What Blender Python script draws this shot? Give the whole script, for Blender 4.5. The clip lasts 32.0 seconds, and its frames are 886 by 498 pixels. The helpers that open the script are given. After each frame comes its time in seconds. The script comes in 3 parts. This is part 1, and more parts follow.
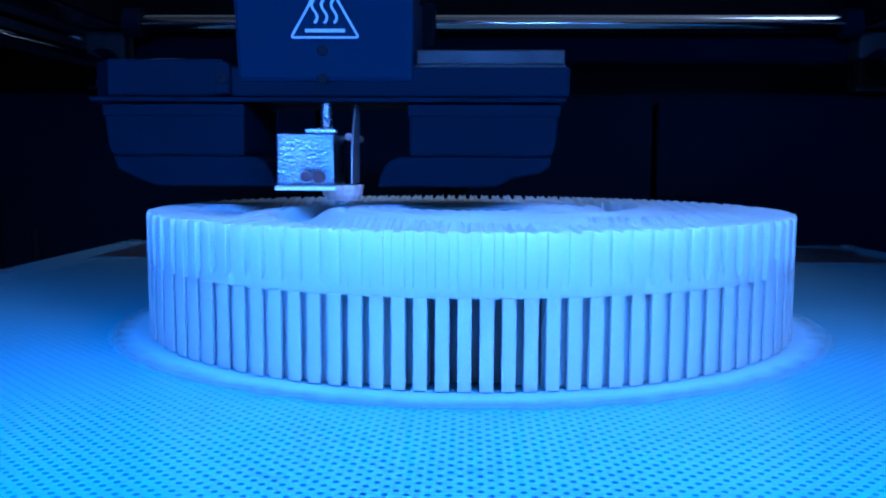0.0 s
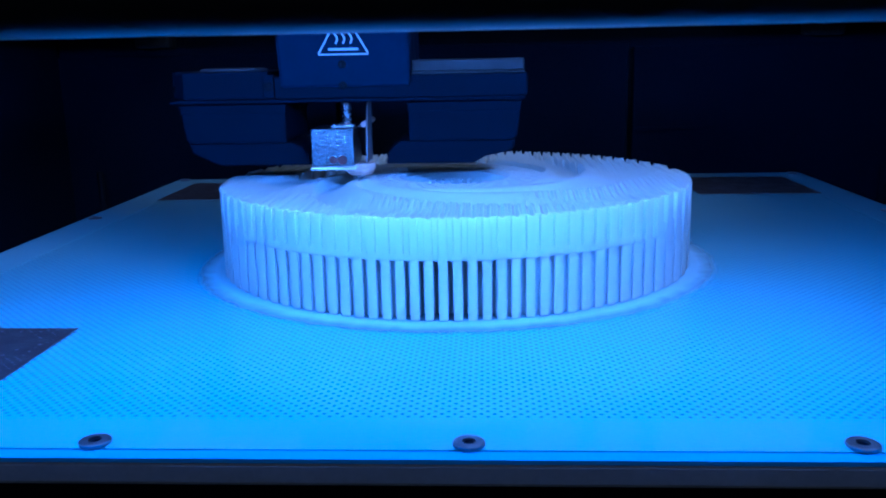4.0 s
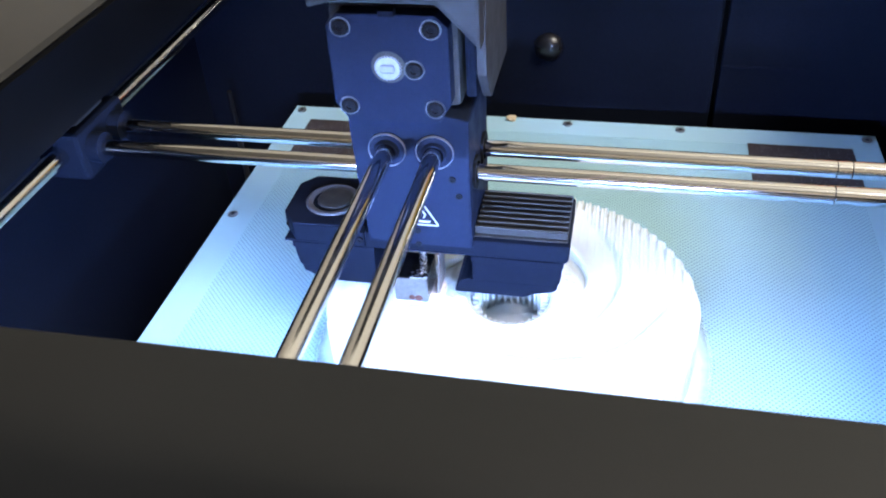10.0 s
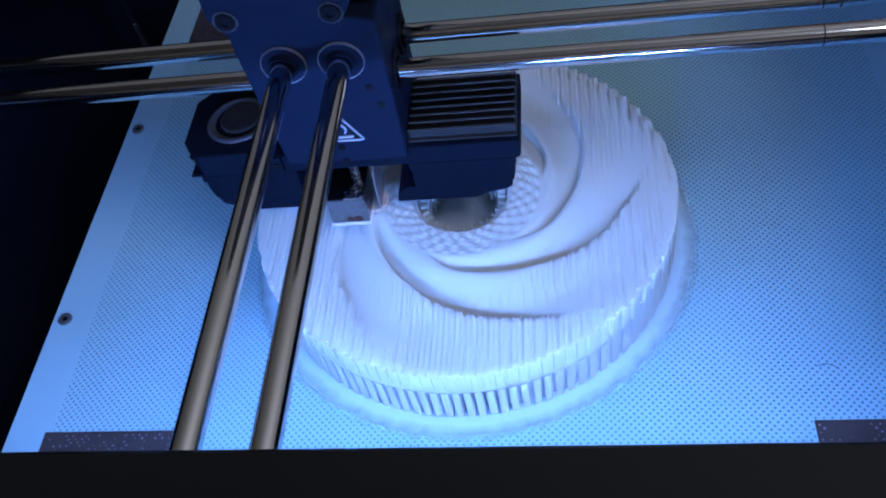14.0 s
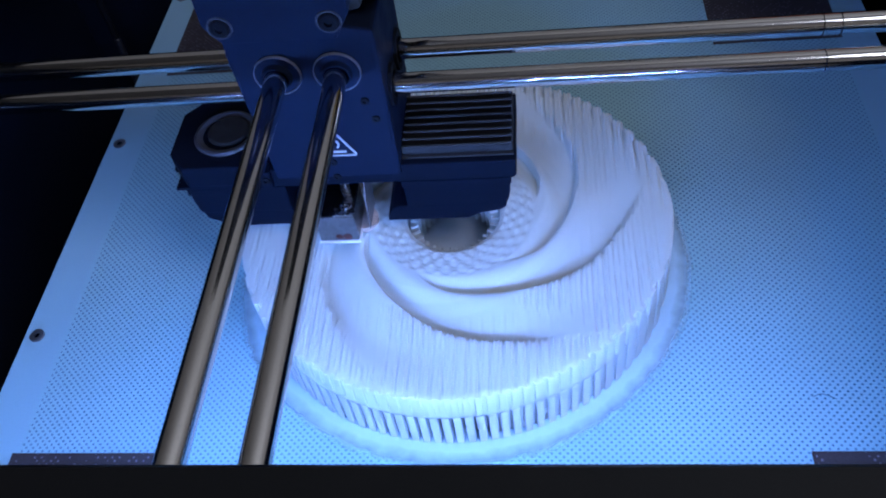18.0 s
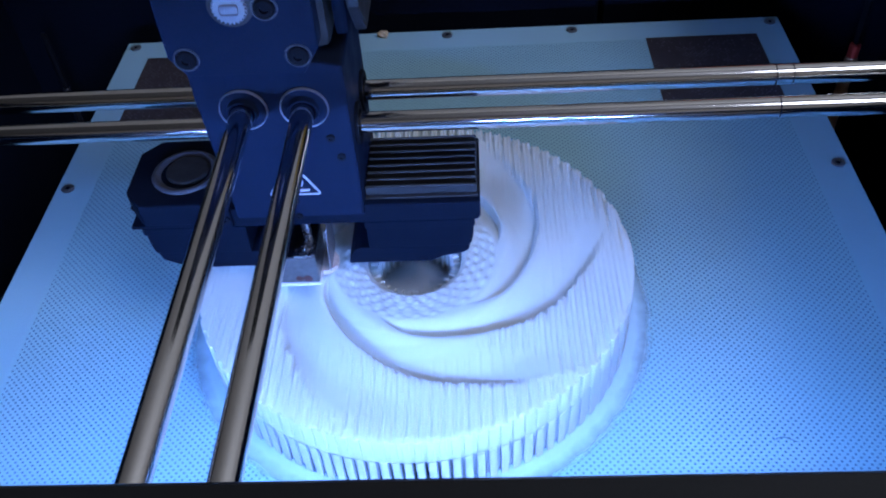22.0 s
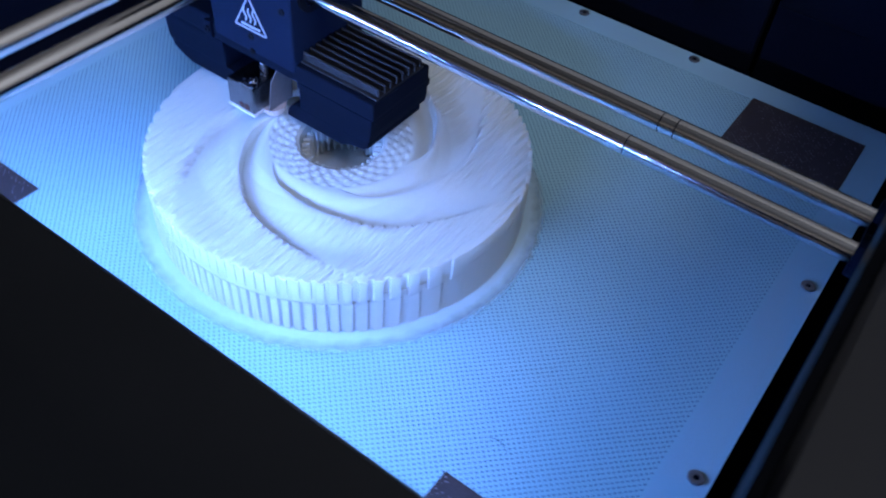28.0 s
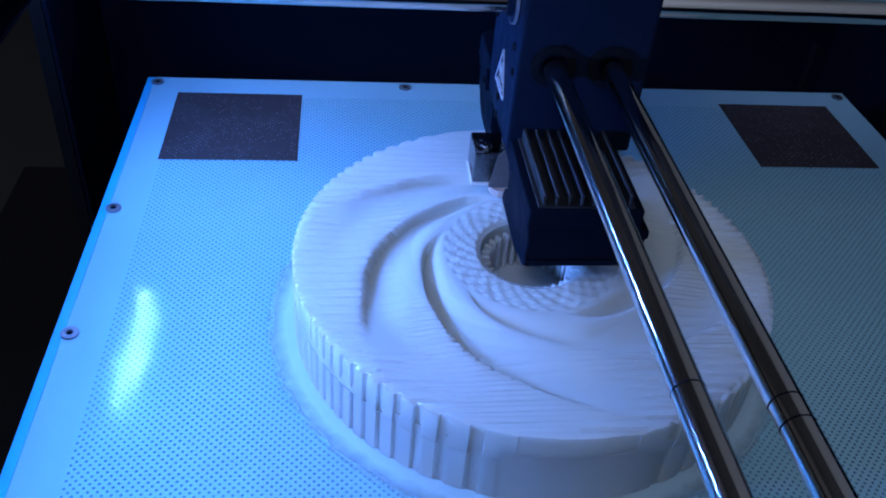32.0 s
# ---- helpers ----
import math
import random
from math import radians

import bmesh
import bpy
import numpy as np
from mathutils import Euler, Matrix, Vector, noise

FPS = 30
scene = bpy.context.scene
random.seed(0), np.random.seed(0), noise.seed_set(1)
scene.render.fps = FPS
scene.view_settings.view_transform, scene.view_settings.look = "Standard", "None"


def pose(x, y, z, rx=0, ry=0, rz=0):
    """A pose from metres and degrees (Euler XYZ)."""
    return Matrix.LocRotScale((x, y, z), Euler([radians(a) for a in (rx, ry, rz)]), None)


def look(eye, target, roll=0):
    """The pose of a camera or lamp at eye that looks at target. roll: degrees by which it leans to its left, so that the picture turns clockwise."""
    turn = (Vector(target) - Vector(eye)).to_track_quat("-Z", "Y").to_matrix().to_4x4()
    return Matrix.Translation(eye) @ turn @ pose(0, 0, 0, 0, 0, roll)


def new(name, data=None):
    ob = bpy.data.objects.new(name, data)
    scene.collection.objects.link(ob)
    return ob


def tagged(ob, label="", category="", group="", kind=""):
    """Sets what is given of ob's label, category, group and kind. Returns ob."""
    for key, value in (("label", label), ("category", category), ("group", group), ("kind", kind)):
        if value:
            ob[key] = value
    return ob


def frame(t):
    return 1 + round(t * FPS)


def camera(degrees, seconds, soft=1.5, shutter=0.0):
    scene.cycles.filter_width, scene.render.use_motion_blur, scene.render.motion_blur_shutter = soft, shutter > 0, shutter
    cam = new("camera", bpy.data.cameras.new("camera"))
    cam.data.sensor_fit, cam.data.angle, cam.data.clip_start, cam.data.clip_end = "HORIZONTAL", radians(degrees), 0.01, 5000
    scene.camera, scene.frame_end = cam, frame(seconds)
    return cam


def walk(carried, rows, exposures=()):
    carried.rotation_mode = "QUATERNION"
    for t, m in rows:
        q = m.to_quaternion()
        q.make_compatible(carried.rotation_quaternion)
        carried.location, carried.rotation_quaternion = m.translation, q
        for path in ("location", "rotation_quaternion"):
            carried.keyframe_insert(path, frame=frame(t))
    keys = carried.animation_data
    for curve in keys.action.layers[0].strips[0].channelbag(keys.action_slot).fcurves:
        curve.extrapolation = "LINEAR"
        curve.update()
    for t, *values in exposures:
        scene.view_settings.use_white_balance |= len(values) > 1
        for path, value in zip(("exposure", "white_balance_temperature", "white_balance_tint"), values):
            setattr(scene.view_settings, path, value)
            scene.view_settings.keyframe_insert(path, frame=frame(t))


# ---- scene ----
cam = camera(54.34, 32.0, soft=2.0, shutter=0.3)
walk(cam, [
    (0, pose(-0.0075, -0.2267, 0.0370, 84.18, -0.28, 1.80)),
    (0.5, pose(-0.0085, -0.2277, 0.0379, 83.37, -0.63, 1.55)),
    (1, pose(-0.0090, -0.2275, 0.0404, 82.39, -0.67, 1.78)),
    (2, pose(-0.0119, -0.2280, 0.0470, 78.63, 0.12, 1.63)),
    (2.5, pose(-0.0097, -0.2288, 0.0475, 78.25, 0.78, 1.93)),
    (4.5, pose(0.0048, -0.3200, 0.0748, 76.67, 0.99, 3.06)),
    (5, pose(0.0096, -0.3407, 0.0917, 75.96, 0.97, 3.23)),
    (5.5, pose(0.0277, -0.3666, 0.1186, 75.32, 1.06, 3.71)),
    (6, pose(0.0217, -0.4049, 0.1319, 74.58, 0.72, 4.33)),
    (6.5, pose(0.0277, -0.4546, 0.1485, 74.33, 0.73, 5.08)),
    (7, pose(0.0496, -0.4903, 0.1719, 73.11, 1.31, 6.14)),
    (7.5, look((0.0635, -0.4855, 0.1965), (-0.236, 1.354, -0.529), -2.5)),
    (8, look((0.0685, -0.4365, 0.2215), (-0.257, 1.377, -0.553), -3.5)),
    (8.5, look((0.061, -0.398, 0.232), (-0.288, 1.376, -0.624), -4.1)),
    (9, pose(0.0433, -0.3521, 0.2375, 62.06, 3.47, 9.97)),
    (9.3, pose(0.0399, -0.3260, 0.2444, 59.63, 3.68, 10.30)),
    (10, pose(0.0280, -0.2772, 0.2493, 52.25, 2.92, 11.36)),
    (10.4, pose(0.0252, -0.2397, 0.2523, 47.89, 3.73, 11.26)),
    (11, pose(0.0259, -0.2211, 0.2465, 43.72, 5.25, 10.38)),
    (11.5, pose(0.0217, -0.2252, 0.2419, 42.32, 6.91, 8.19)),
    (12, pose(0.0246, -0.2147, 0.2492, 40.34, 8.31, 7.45)),
    (13, pose(0.0290, -0.2162, 0.2484, 37.92, 8.85, 4.63)),
    (14, pose(0.0300, -0.2189, 0.2469, 38.14, 8.53, 3.26)),
    (16.5, pose(0.0276, -0.2173, 0.2418, 39.18, 6.39, 2.48)),
    (17, pose(0.0273, -0.2190, 0.2400, 39.03, 6.45, 2.74)),
    (17.5, pose(0.0241, -0.2198, 0.2396, 39.76, 6.57, 3.09)),
    (18, pose(0.0230, -0.2183, 0.2397, 40.36, 6.35, 3.09)),
    (19, pose(0.0223, -0.2176, 0.2380, 40.13, 6.05, 2.85)),
    (19.5, pose(0.0215, -0.2178, 0.2350, 41.03, 5.56, 2.29)),
    (20, pose(0.0206, -0.2161, 0.2340, 42.04, 4.98, 1.72)),
    (21, pose(0.0225, -0.2161, 0.2366, 44.08, 3.78, 0.08)),
    (21.5, pose(0.0216, -0.2219, 0.2345, 44.28, 3.61, 0.73)),
    (22, pose(0.0154, -0.2238, 0.2323, 44.91, 3.14, 0.72)),
    (22.5, pose(0.0121, -0.2301, 0.2325, 46.67, 3.04, 0.66)),
    (23, pose(0.0082, -0.2335, 0.2298, 48.02, 2.53, -0.19)),
    (23.5, pose(0.0047, -0.2290, 0.2369, 48.25, 2.26, -0.59)),
    (24, pose(-0.0044, -0.2268, 0.2448, 47.16, 1.37, -1.19)),
    (24.5, pose(0.0021, -0.2233, 0.2390, 45.47, 1.19, -0.30)),
    (26.5, pose(0.0045, -0.2218, 0.2374, 42.54, 0.07, 0.78)),
    (27, pose(0.0378, -0.2429, 0.2366, 43.61, -0.98, 6.13)),
    (27.2, pose(0.0629, -0.2443, 0.2392, 43.44, -1.88, 10.29)),
    (27.6, look((0.119, -0.229, 0.242), (-0.369, 1.062, -1.205), 2.9)),
    (28, pose(0.1615, -0.2113, 0.2376, 43.14, -3.72, 36.18)),
    (28.2, look((0.188, -0.198, 0.238), (-0.629, 0.891, -1.227), 7.0)),
    (28.4, pose(0.2083, -0.1870, 0.2404, 41.88, -5.11, 49.66)),
    (28.7, pose(0.2152, -0.1614, 0.2387, 41.32, -5.61, 61.61)),
    (29, pose(0.2154, -0.1233, 0.2314, 45.04, -6.80, 73.54)),
    (29.5, pose(0.2196, -0.0912, 0.2227, 46.98, -8.81, 83.00)),
    (30, pose(0.2047, -0.0942, 0.2081, 48.86, -5.83, 84.60)),
    (30.5, pose(0.2017, -0.0685, 0.2078, 48.54, -4.29, 84.66)),
    (31, pose(0.1994, -0.0678, 0.1988, 49.90, -3.49, 85.02)),
    (31.5, pose(0.1967, -0.0800, 0.1910, 51.47, -4.77, 84.56)),
    (32, pose(0.1944, -0.0793, 0.1883, 51.63, -4.24, 84.77)),
], exposures=[
    (0, -1.72, 3900, 15), (1, -1.95, 3950, 15), (2, -2.15, 3800, 15), (2.5, -2.15, 3800, 15), (4.5, -1.4, 3950, 18), (5.5, -0.6, 4350, 24), (6.5, 0.25, 4650, 20), (7.5, 0.95, 5250, 14),
    (9.0, 1.6, 7000, 4), (9.5, 1.3, 7000, 5), (10.4, 0.55, 6700, 16), (11, -0.55, 6350, 24), (12, -1.1, 5700, 21), (14.5, -1.35, 5200, 20), (18, -1.35, 5300, 20), (20, -1.15, 5100, 20), (22, -1.0, 5150, 20), (23, -0.65, 5600, 20), (24.5, -0.35, 5700, 20),
    (27, -0.75, 5350, 20), (28.5, -1.4, 5000, 20), (29, -1.7, 4750, 20), (32, -1.65, 4700, 20),
])

# ---- light ----
world = bpy.data.worlds.new("room_air")
world.use_nodes = True
world.node_tree.nodes["Background"].inputs[0].default_value = (0.80, 0.82, 0.85, 1)
world.node_tree.nodes["Background"].inputs[1].default_value = 0.02
scene.world = world


LED_BLUE = (0.285, 0.47, 1.0)
bulb = bpy.data.lights.new("room_lamp", "POINT")
bulb.energy, bulb.shadow_soft_size, bulb.color = 84.0, 0.35, (1.0, 0.97, 0.925)
new("room_lamp", bulb).location = (0.95, -0.60, 1.55)

# ---- materials ----
def material(name, colour, rough=0.5, metal=0.0, vary=0.12, scale=60.0, fine=900.0, bump=0.0, coat=0.0, sub=0.0, emit=None, spread=0.2, spec=0.5):
    """Principled surface with a coarse and a fine variation of its colour and gloss, and fine relief. Scales are per metre."""
    m = bpy.data.materials.new(name)
    m.use_nodes = True
    nt = m.node_tree
    b = nt.nodes["Principled BSDF"]
    b.inputs["Metallic"].default_value = metal
    b.inputs["Coat Weight"].default_value = coat
    b.inputs["Specular IOR Level"].default_value = spec
    if spec < 0.15:
        b.inputs["IOR"].default_value = 1.12
    if sub:
        b.inputs["Subsurface Weight"].default_value = sub
        b.inputs["Subsurface Radius"].default_value = (0.004, 0.004, 0.004)
        b.inputs["Subsurface Scale"].default_value = 1.5
    co = nt.nodes.new("ShaderNodeTexCoord")
    big, small = nt.nodes.new("ShaderNodeTexNoise"), nt.nodes.new("ShaderNodeTexNoise")
    big.inputs["Scale"].default_value, small.inputs["Scale"].default_value = scale, fine
    big.inputs["Detail"].default_value, small.inputs["Detail"].default_value = 4, 3
    nt.links.new(co.outputs["Object"], big.inputs["Vector"])
    nt.links.new(co.outputs["Object"], small.inputs["Vector"])
    add = nt.nodes.new("ShaderNodeMath")
    add.operation = "ADD"
    nt.links.new(big.outputs["Fac"], add.inputs[0])
    nt.links.new(small.outputs["Fac"], add.inputs[1])
    ramp = nt.nodes.new("ShaderNodeMapRange")
    ramp.inputs[1].default_value, ramp.inputs[2].default_value = 0.6, 1.4
    ramp.inputs[3].default_value, ramp.inputs[4].default_value = 1 - vary, 1 + vary
    nt.links.new(add.outputs[0], ramp.inputs[0])
    mul = nt.nodes.new("ShaderNodeVectorMath")
    mul.operation = "SCALE"
    mul.inputs[0].default_value = colour
    nt.links.new(ramp.outputs[0], mul.inputs["Scale"])
    nt.links.new(mul.outputs[0], b.inputs["Base Color"])
    gloss = nt.nodes.new("ShaderNodeMapRange")
    gloss.inputs[1].default_value, gloss.inputs[2].default_value = 0.3, 0.7
    gloss.inputs[3].default_value, gloss.inputs[4].default_value = max(0.02, rough * (1 - spread)), min(1, rough * (1 + spread))
    nt.links.new(big.outputs["Fac"], gloss.inputs[0])
    nt.links.new(gloss.outputs[0], b.inputs["Roughness"])
    if bump:
        bp = nt.nodes.new("ShaderNodeBump")
        bp.inputs["Strength"].default_value, bp.inputs["Distance"].default_value = bump, 0.0004
        nt.links.new(small.outputs["Fac"], bp.inputs["Height"])
        nt.links.new(bp.outputs[0], b.inputs["Normal"])
    if emit:
        b.inputs["Emission Color"].default_value = (*emit[:3], 1)
        b.inputs["Emission Strength"].default_value = emit[3]
    return m


M_PANEL = material("black_plastic_panel", (0.0084, 0.0094, 0.0110), 0.31, vary=0.2, scale=25, fine=2500, bump=0.06, spec=0.27, spread=0.06)
M_INNER = material("black_painted_steel", (0.0056, 0.0076, 0.0145), 0.75, vary=0.2, scale=30, fine=700, bump=0.05, spec=0.12)
M_HEAD = material("anodised_black_aluminium", (0.0090, 0.0135, 0.0290), 0.46, spec=0.13, vary=0.1, scale=120, fine=4000, bump=0.05)
M_DUCT = material("black_moulded_plastic", (0.0055, 0.0078, 0.0155), 0.50, spec=0.14, vary=0.15, scale=90, fine=3000, bump=0.1)
M_HOOD = material("grey_black_hood_plastic", (0.014, 0.0145, 0.018), 0.6, vary=0.12, scale=60, fine=3000, bump=0.15, spec=0.35)
M_GLOSS = material("glossy_black_cap", (0.006, 0.006, 0.008), 0.26, vary=0.1)
M_LEDGE = material("satin_black_ledge", (0.004, 0.0045, 0.006), 0.20, vary=0.2, scale=25, fine=2500, bump=0.05, spec=0.5, spread=0.06)
M_DARKSHEET = material("black_darkening_sheet", (0.0030, 0.0034, 0.0045), 0.40, vary=0.2, scale=25, fine=2500, bump=0.05, spec=0.14)
M_RED = material("red_rod_band", (0.45, 0.05, 0.03), 0.5, vary=0.1)
M_BURNT = material("burnt_plastic_residue", (0.05, 0.012, 0.010), 0.5, vary=0.4, scale=800)
M_BLOCK = material("scratched_aluminium_block", (0.22, 0.235, 0.26), 0.22, metal=1.0, vary=0.25, scale=500, fine=1600, bump=0.55, spread=0.12)
M_SHEET = material("pale_heat_sheet", (0.13, 0.12, 0.12), 0.35, vary=0.2, scale=500, fine=3000, bump=0.2)
M_TABLE = material("dark_brown_table_laminate", (0.009, 0.0078, 0.0082), 0.55, vary=0.15, scale=6, fine=300, spec=0.2)
M_MOTOR = material("matt_black_casting", (0.012, 0.012, 0.013), 0.65, vary=0.2, scale=200, fine=3500, bump=0.25)
M_CHROME = material("polished_steel_rod", (0.58, 0.57, 0.55), 0.12, metal=1.0, vary=0.04, scale=15, fine=1500, spread=0.04)
M_STEEL = material("blackened_screw_steel", (0.008, 0.009, 0.012), 0.60, spec=0.13, metal=0.0, vary=0.2, scale=400, fine=4000)
M_ALU = material("brushed_aluminium", (0.34, 0.35, 0.37), 0.26, metal=1.0, vary=0.10, scale=900, fine=7000, bump=0.15)
M_PLATE = material("light_coated_plate", (0.35, 0.55, 0.645), 0.028, vary=0.04, scale=18, fine=1400, bump=0.008, spread=0.02)
M_CYAN = material("cyan_glow_strip", (0.16, 0.47, 0.76), 0.35, vary=0.05)
M_SCREW = material("stainless_screw", (0.24, 0.25, 0.27), 0.36, metal=0.8, vary=0.2, scale=400, fine=4000)
M_SHEET_TOP = material("perforated_sheet_coating", (0.34, 0.555, 0.635), 0.055, vary=0.05, scale=18, fine=1100, bump=0.125, spread=0.15, spec=0.32)
M_PLATE_EDGE = material("grey_plate_edge", (0.38, 0.39, 0.40), 0.45, metal=0.3, vary=0.1)
M_HOLE = material("hole_shade_and_scratch", (0.12, 0.23, 0.33), 0.7)
M_PRINT = material("white_abs_filament", (0.60, 0.64, 0.625), 0.50, vary=0.03, scale=150, fine=2500, bump=0.10, sub=0.8)
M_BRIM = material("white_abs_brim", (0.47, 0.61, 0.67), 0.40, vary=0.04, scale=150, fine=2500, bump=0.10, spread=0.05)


def thin_edge(m, r0, r1):
    """Lets the surface thin out into loose shreds between two radii from its own centre."""
    nt = m.node_tree
    out, b = nt.nodes["Material Output"], nt.nodes["Principled BSDF"]
    co, far, rough = nt.nodes.new("ShaderNodeTexCoord"), nt.nodes.new("ShaderNodeVectorMath"), nt.nodes.new("ShaderNodeTexNoise")
    far.operation = "LENGTH"
    rough.inputs["Scale"].default_value, rough.inputs["Detail"].default_value = 220, 4
    nt.links.new(co.outputs["Object"], far.inputs[0])
    nt.links.new(co.outputs["Object"], rough.inputs["Vector"])
    wob, fac = nt.nodes.new("ShaderNodeMath"), nt.nodes.new("ShaderNodeMapRange")
    wob.operation = "MULTIPLY_ADD"
    wob.inputs[1].default_value = 0.003
    nt.links.new(rough.outputs["Fac"], wob.inputs[0])
    nt.links.new(far.outputs["Value"], wob.inputs[2])
    fac.inputs[1].default_value, fac.inputs[2].default_value = r0 + 0.0015, r1 + 0.0015
    nt.links.new(wob.outputs[0], fac.inputs[0])
    gone, mix = nt.nodes.new("ShaderNodeBsdfTransparent"), nt.nodes.new("ShaderNodeMixShader")
    nt.links.new(fac.outputs[0], mix.inputs[0])
    nt.links.new(b.outputs[0], mix.inputs[1])
    nt.links.new(gone.outputs[0], mix.inputs[2])
    nt.links.new(mix.outputs[0], out.inputs["Surface"])


thin_edge(M_BRIM, 0.0752, 0.0812)
M_WHITE = material("white_print_ink", (0.80, 0.80, 0.80), 0.6, vary=0.04)
M_SIGN = material("pale_sign_ink", (0.42, 0.44, 0.47), 0.6, vary=0.08, scale=900)
M_GREY = material("grey_ring_plastic", (0.045, 0.046, 0.056), 0.5, vary=0.15)
M_RING = material("satin_ring_metal", (0.24, 0.25, 0.28), 0.5, metal=0.5, vary=0.15, scale=500)
M_RIM = material("grey_edge_metal", (0.030, 0.032, 0.040), 0.4, metal=0.4, vary=0.2, scale=500)
M_GEAR = material("pale_gear_steel", (0.19, 0.20, 0.22), 0.5, metal=0.4, vary=0.15, scale=600, fine=5000)
M_TAN = material("tan_lead_screw", (0.74, 0.47, 0.27), 0.4, metal=0.1, vary=0.15, scale=80)
M_SOCK = material("stained_white_insulation", (0.55, 0.44, 0.38), 0.8, vary=0.3, scale=500, fine=3000, bump=0.4)
M_LED = material("led_chip", (0.1, 0.1, 0.1), 0.4, emit=(*LED_BLUE, 7700.0))
M_WALL = material("white_stucco", (0.74, 0.72, 0.66), 0.9, vary=0.05, scale=9, fine=160, bump=1.0)
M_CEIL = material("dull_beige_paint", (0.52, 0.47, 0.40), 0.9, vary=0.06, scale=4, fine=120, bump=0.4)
# the same beige darkened for unseen surfaces that only show as reflections
M_DULL = material("darkened_side_wall_paint", (0.16, 0.145, 0.125), 0.9, vary=0.06, scale=4, fine=120, bump=0.4)
M_CEILING = material("darkened_ceiling_paint", (0.25, 0.247, 0.238), 0.9, vary=0.06, scale=4, fine=120, bump=0.4)
M_FLOOR = material("dark_floor", (0.05, 0.047, 0.043), 0.55, vary=0.15, scale=6, fine=300)
M_YELLOW = material("yellow_wall_paint", (0.62, 0.40, 0.03), 0.8, vary=0.06, scale=10, fine=160, bump=0.6)
M_ORANGE = material("orange_wall_paint", (0.60, 0.13, 0.03), 0.8, vary=0.06, scale=10, fine=160, bump=0.6)
M_BLACKPAINT = material("black_wall_paint", (0.03, 0.035, 0.04), 0.8, vary=0.1, scale=10, fine=160, bump=0.6)


def pad_material():
    """Dark textured pad in which the holes show as pale specks in staggered rows."""
    m = material("dark_contact_pad", (0.045, 0.036, 0.038), 0.5, vary=0.3, scale=120, fine=1500, bump=0.2)
    return m


M_PAD = pad_material()


# ---- mesh helpers ----
def put(name, bm, mat, parent=None, label="", smooth=False):
    me = bpy.data.meshes.new(name)
    bmesh.ops.recalc_face_normals(bm, faces=bm.faces)
    bm.to_mesh(me)
    bm.free()
    me.materials.append(mat)
    if smooth:
        for poly in me.polygons:
            poly.use_smooth = True
        me.set_sharp_from_angle(angle=radians(35))
    ob = new(name, me)
    if parent:
        ob.parent = parent
    if label:
        ob["label"] = label
    return ob


def part(name, bm, mat, parent, label="", smooth=False):
    return put(name, bm, mat, parent, label, smooth)


def thing(name, label, category, group="", at=(0, 0, 0)):
    ob = new(name)
    ob.empty_display_size = 0.01
    ob.location = at
    return tagged(ob, label, category, group)


def box(x0, x1, y0, y1, z0, z1, bevel=0.0, seg=2):
    bm = bmesh.new()
    bmesh.ops.create_cube(bm, size=1)
    for v in bm.verts:
        v.co = ((x0 + x1) / 2 + v.co.x * (x1 - x0), (y0 + y1) / 2 + v.co.y * (y1 - y0), (z0 + z1) / 2 + v.co.z * (z1 - z0))
    if bevel:
        bmesh.ops.bevel(bm, geom=bm.edges[:], offset=bevel, segments=seg, profile=0.6, affect="EDGES")
    return bm


def prism(points, axis, a, b, bevel=0.0, seg=2):
    """A flat outline drawn out along an axis from a to b. Points are the two other coordinates, in the order x, y, z."""
    bm = bmesh.new()

    def at(p, w):
        return {"x": (w, p[0], p[1]), "y": (p[0], w, p[1]), "z": (p[0], p[1], w)}[axis]
    low = [bm.verts.new(at(p, a)) for p in points]
    high = [bm.verts.new(at(p, b)) for p in points]
    n = len(points)
    bm.faces.new(low)
    bm.faces.new(high[::-1])
    for i in range(n):
        bm.faces.new((low[i], high[i], high[(i + 1) % n], low[(i + 1) % n]))
    bmesh.ops.recalc_face_normals(bm, faces=bm.faces)
    if bevel:
        bmesh.ops.bevel(bm, geom=bm.edges[:], offset=bevel, segments=seg, profile=0.6, affect="EDGES")
    return bm


def lathe(profile, centre, axis="z", steps=32, closed=False):
    """A profile of (radius, along) turned about an axis through centre."""
    bm = bmesh.new()
    rings = []
    for k in range(steps):
        a = 2 * math.pi * k / steps
        ring = []
        for r, h in profile:
            u, w = r * math.cos(a), r * math.sin(a)
            p = {"z": (u, w, h), "y": (u, h, w), "x": (h, u, w)}[axis]
            ring.append(bm.verts.new((centre[0] + p[0], centre[1] + p[1], centre[2] + p[2])))
        rings.append(ring)
    n = len(profile)
    for k in range(steps):
        r0, r1 = rings[k], rings[(k + 1) % steps]
        for i in range(n if closed else n - 1):
            j = (i + 1) % n
            bm.faces.new((r0[i], r1[i], r1[j], r0[j]))
    bmesh.ops.remove_doubles(bm, verts=bm.verts, dist=1e-7)
    return bm


def rod(axis, a, b, centre, r, steps=24, chamfer=0.0006):
    """A solid round bar from a to b along an axis, with chamfered ends."""
    return lathe([(0, a), (r - chamfer, a), (r, a + chamfer), (r, b - chamfer), (r - chamfer, b), (0, b)], centre, axis, steps)


def join(*bms):
    out = bmesh.new()
    for bm in bms:
        me = bpy.data.meshes.new("tmp")
        bm.to_mesh(me)
        bm.free()
        out.from_mesh(me)
        bpy.data.meshes.remove(me)
    return out


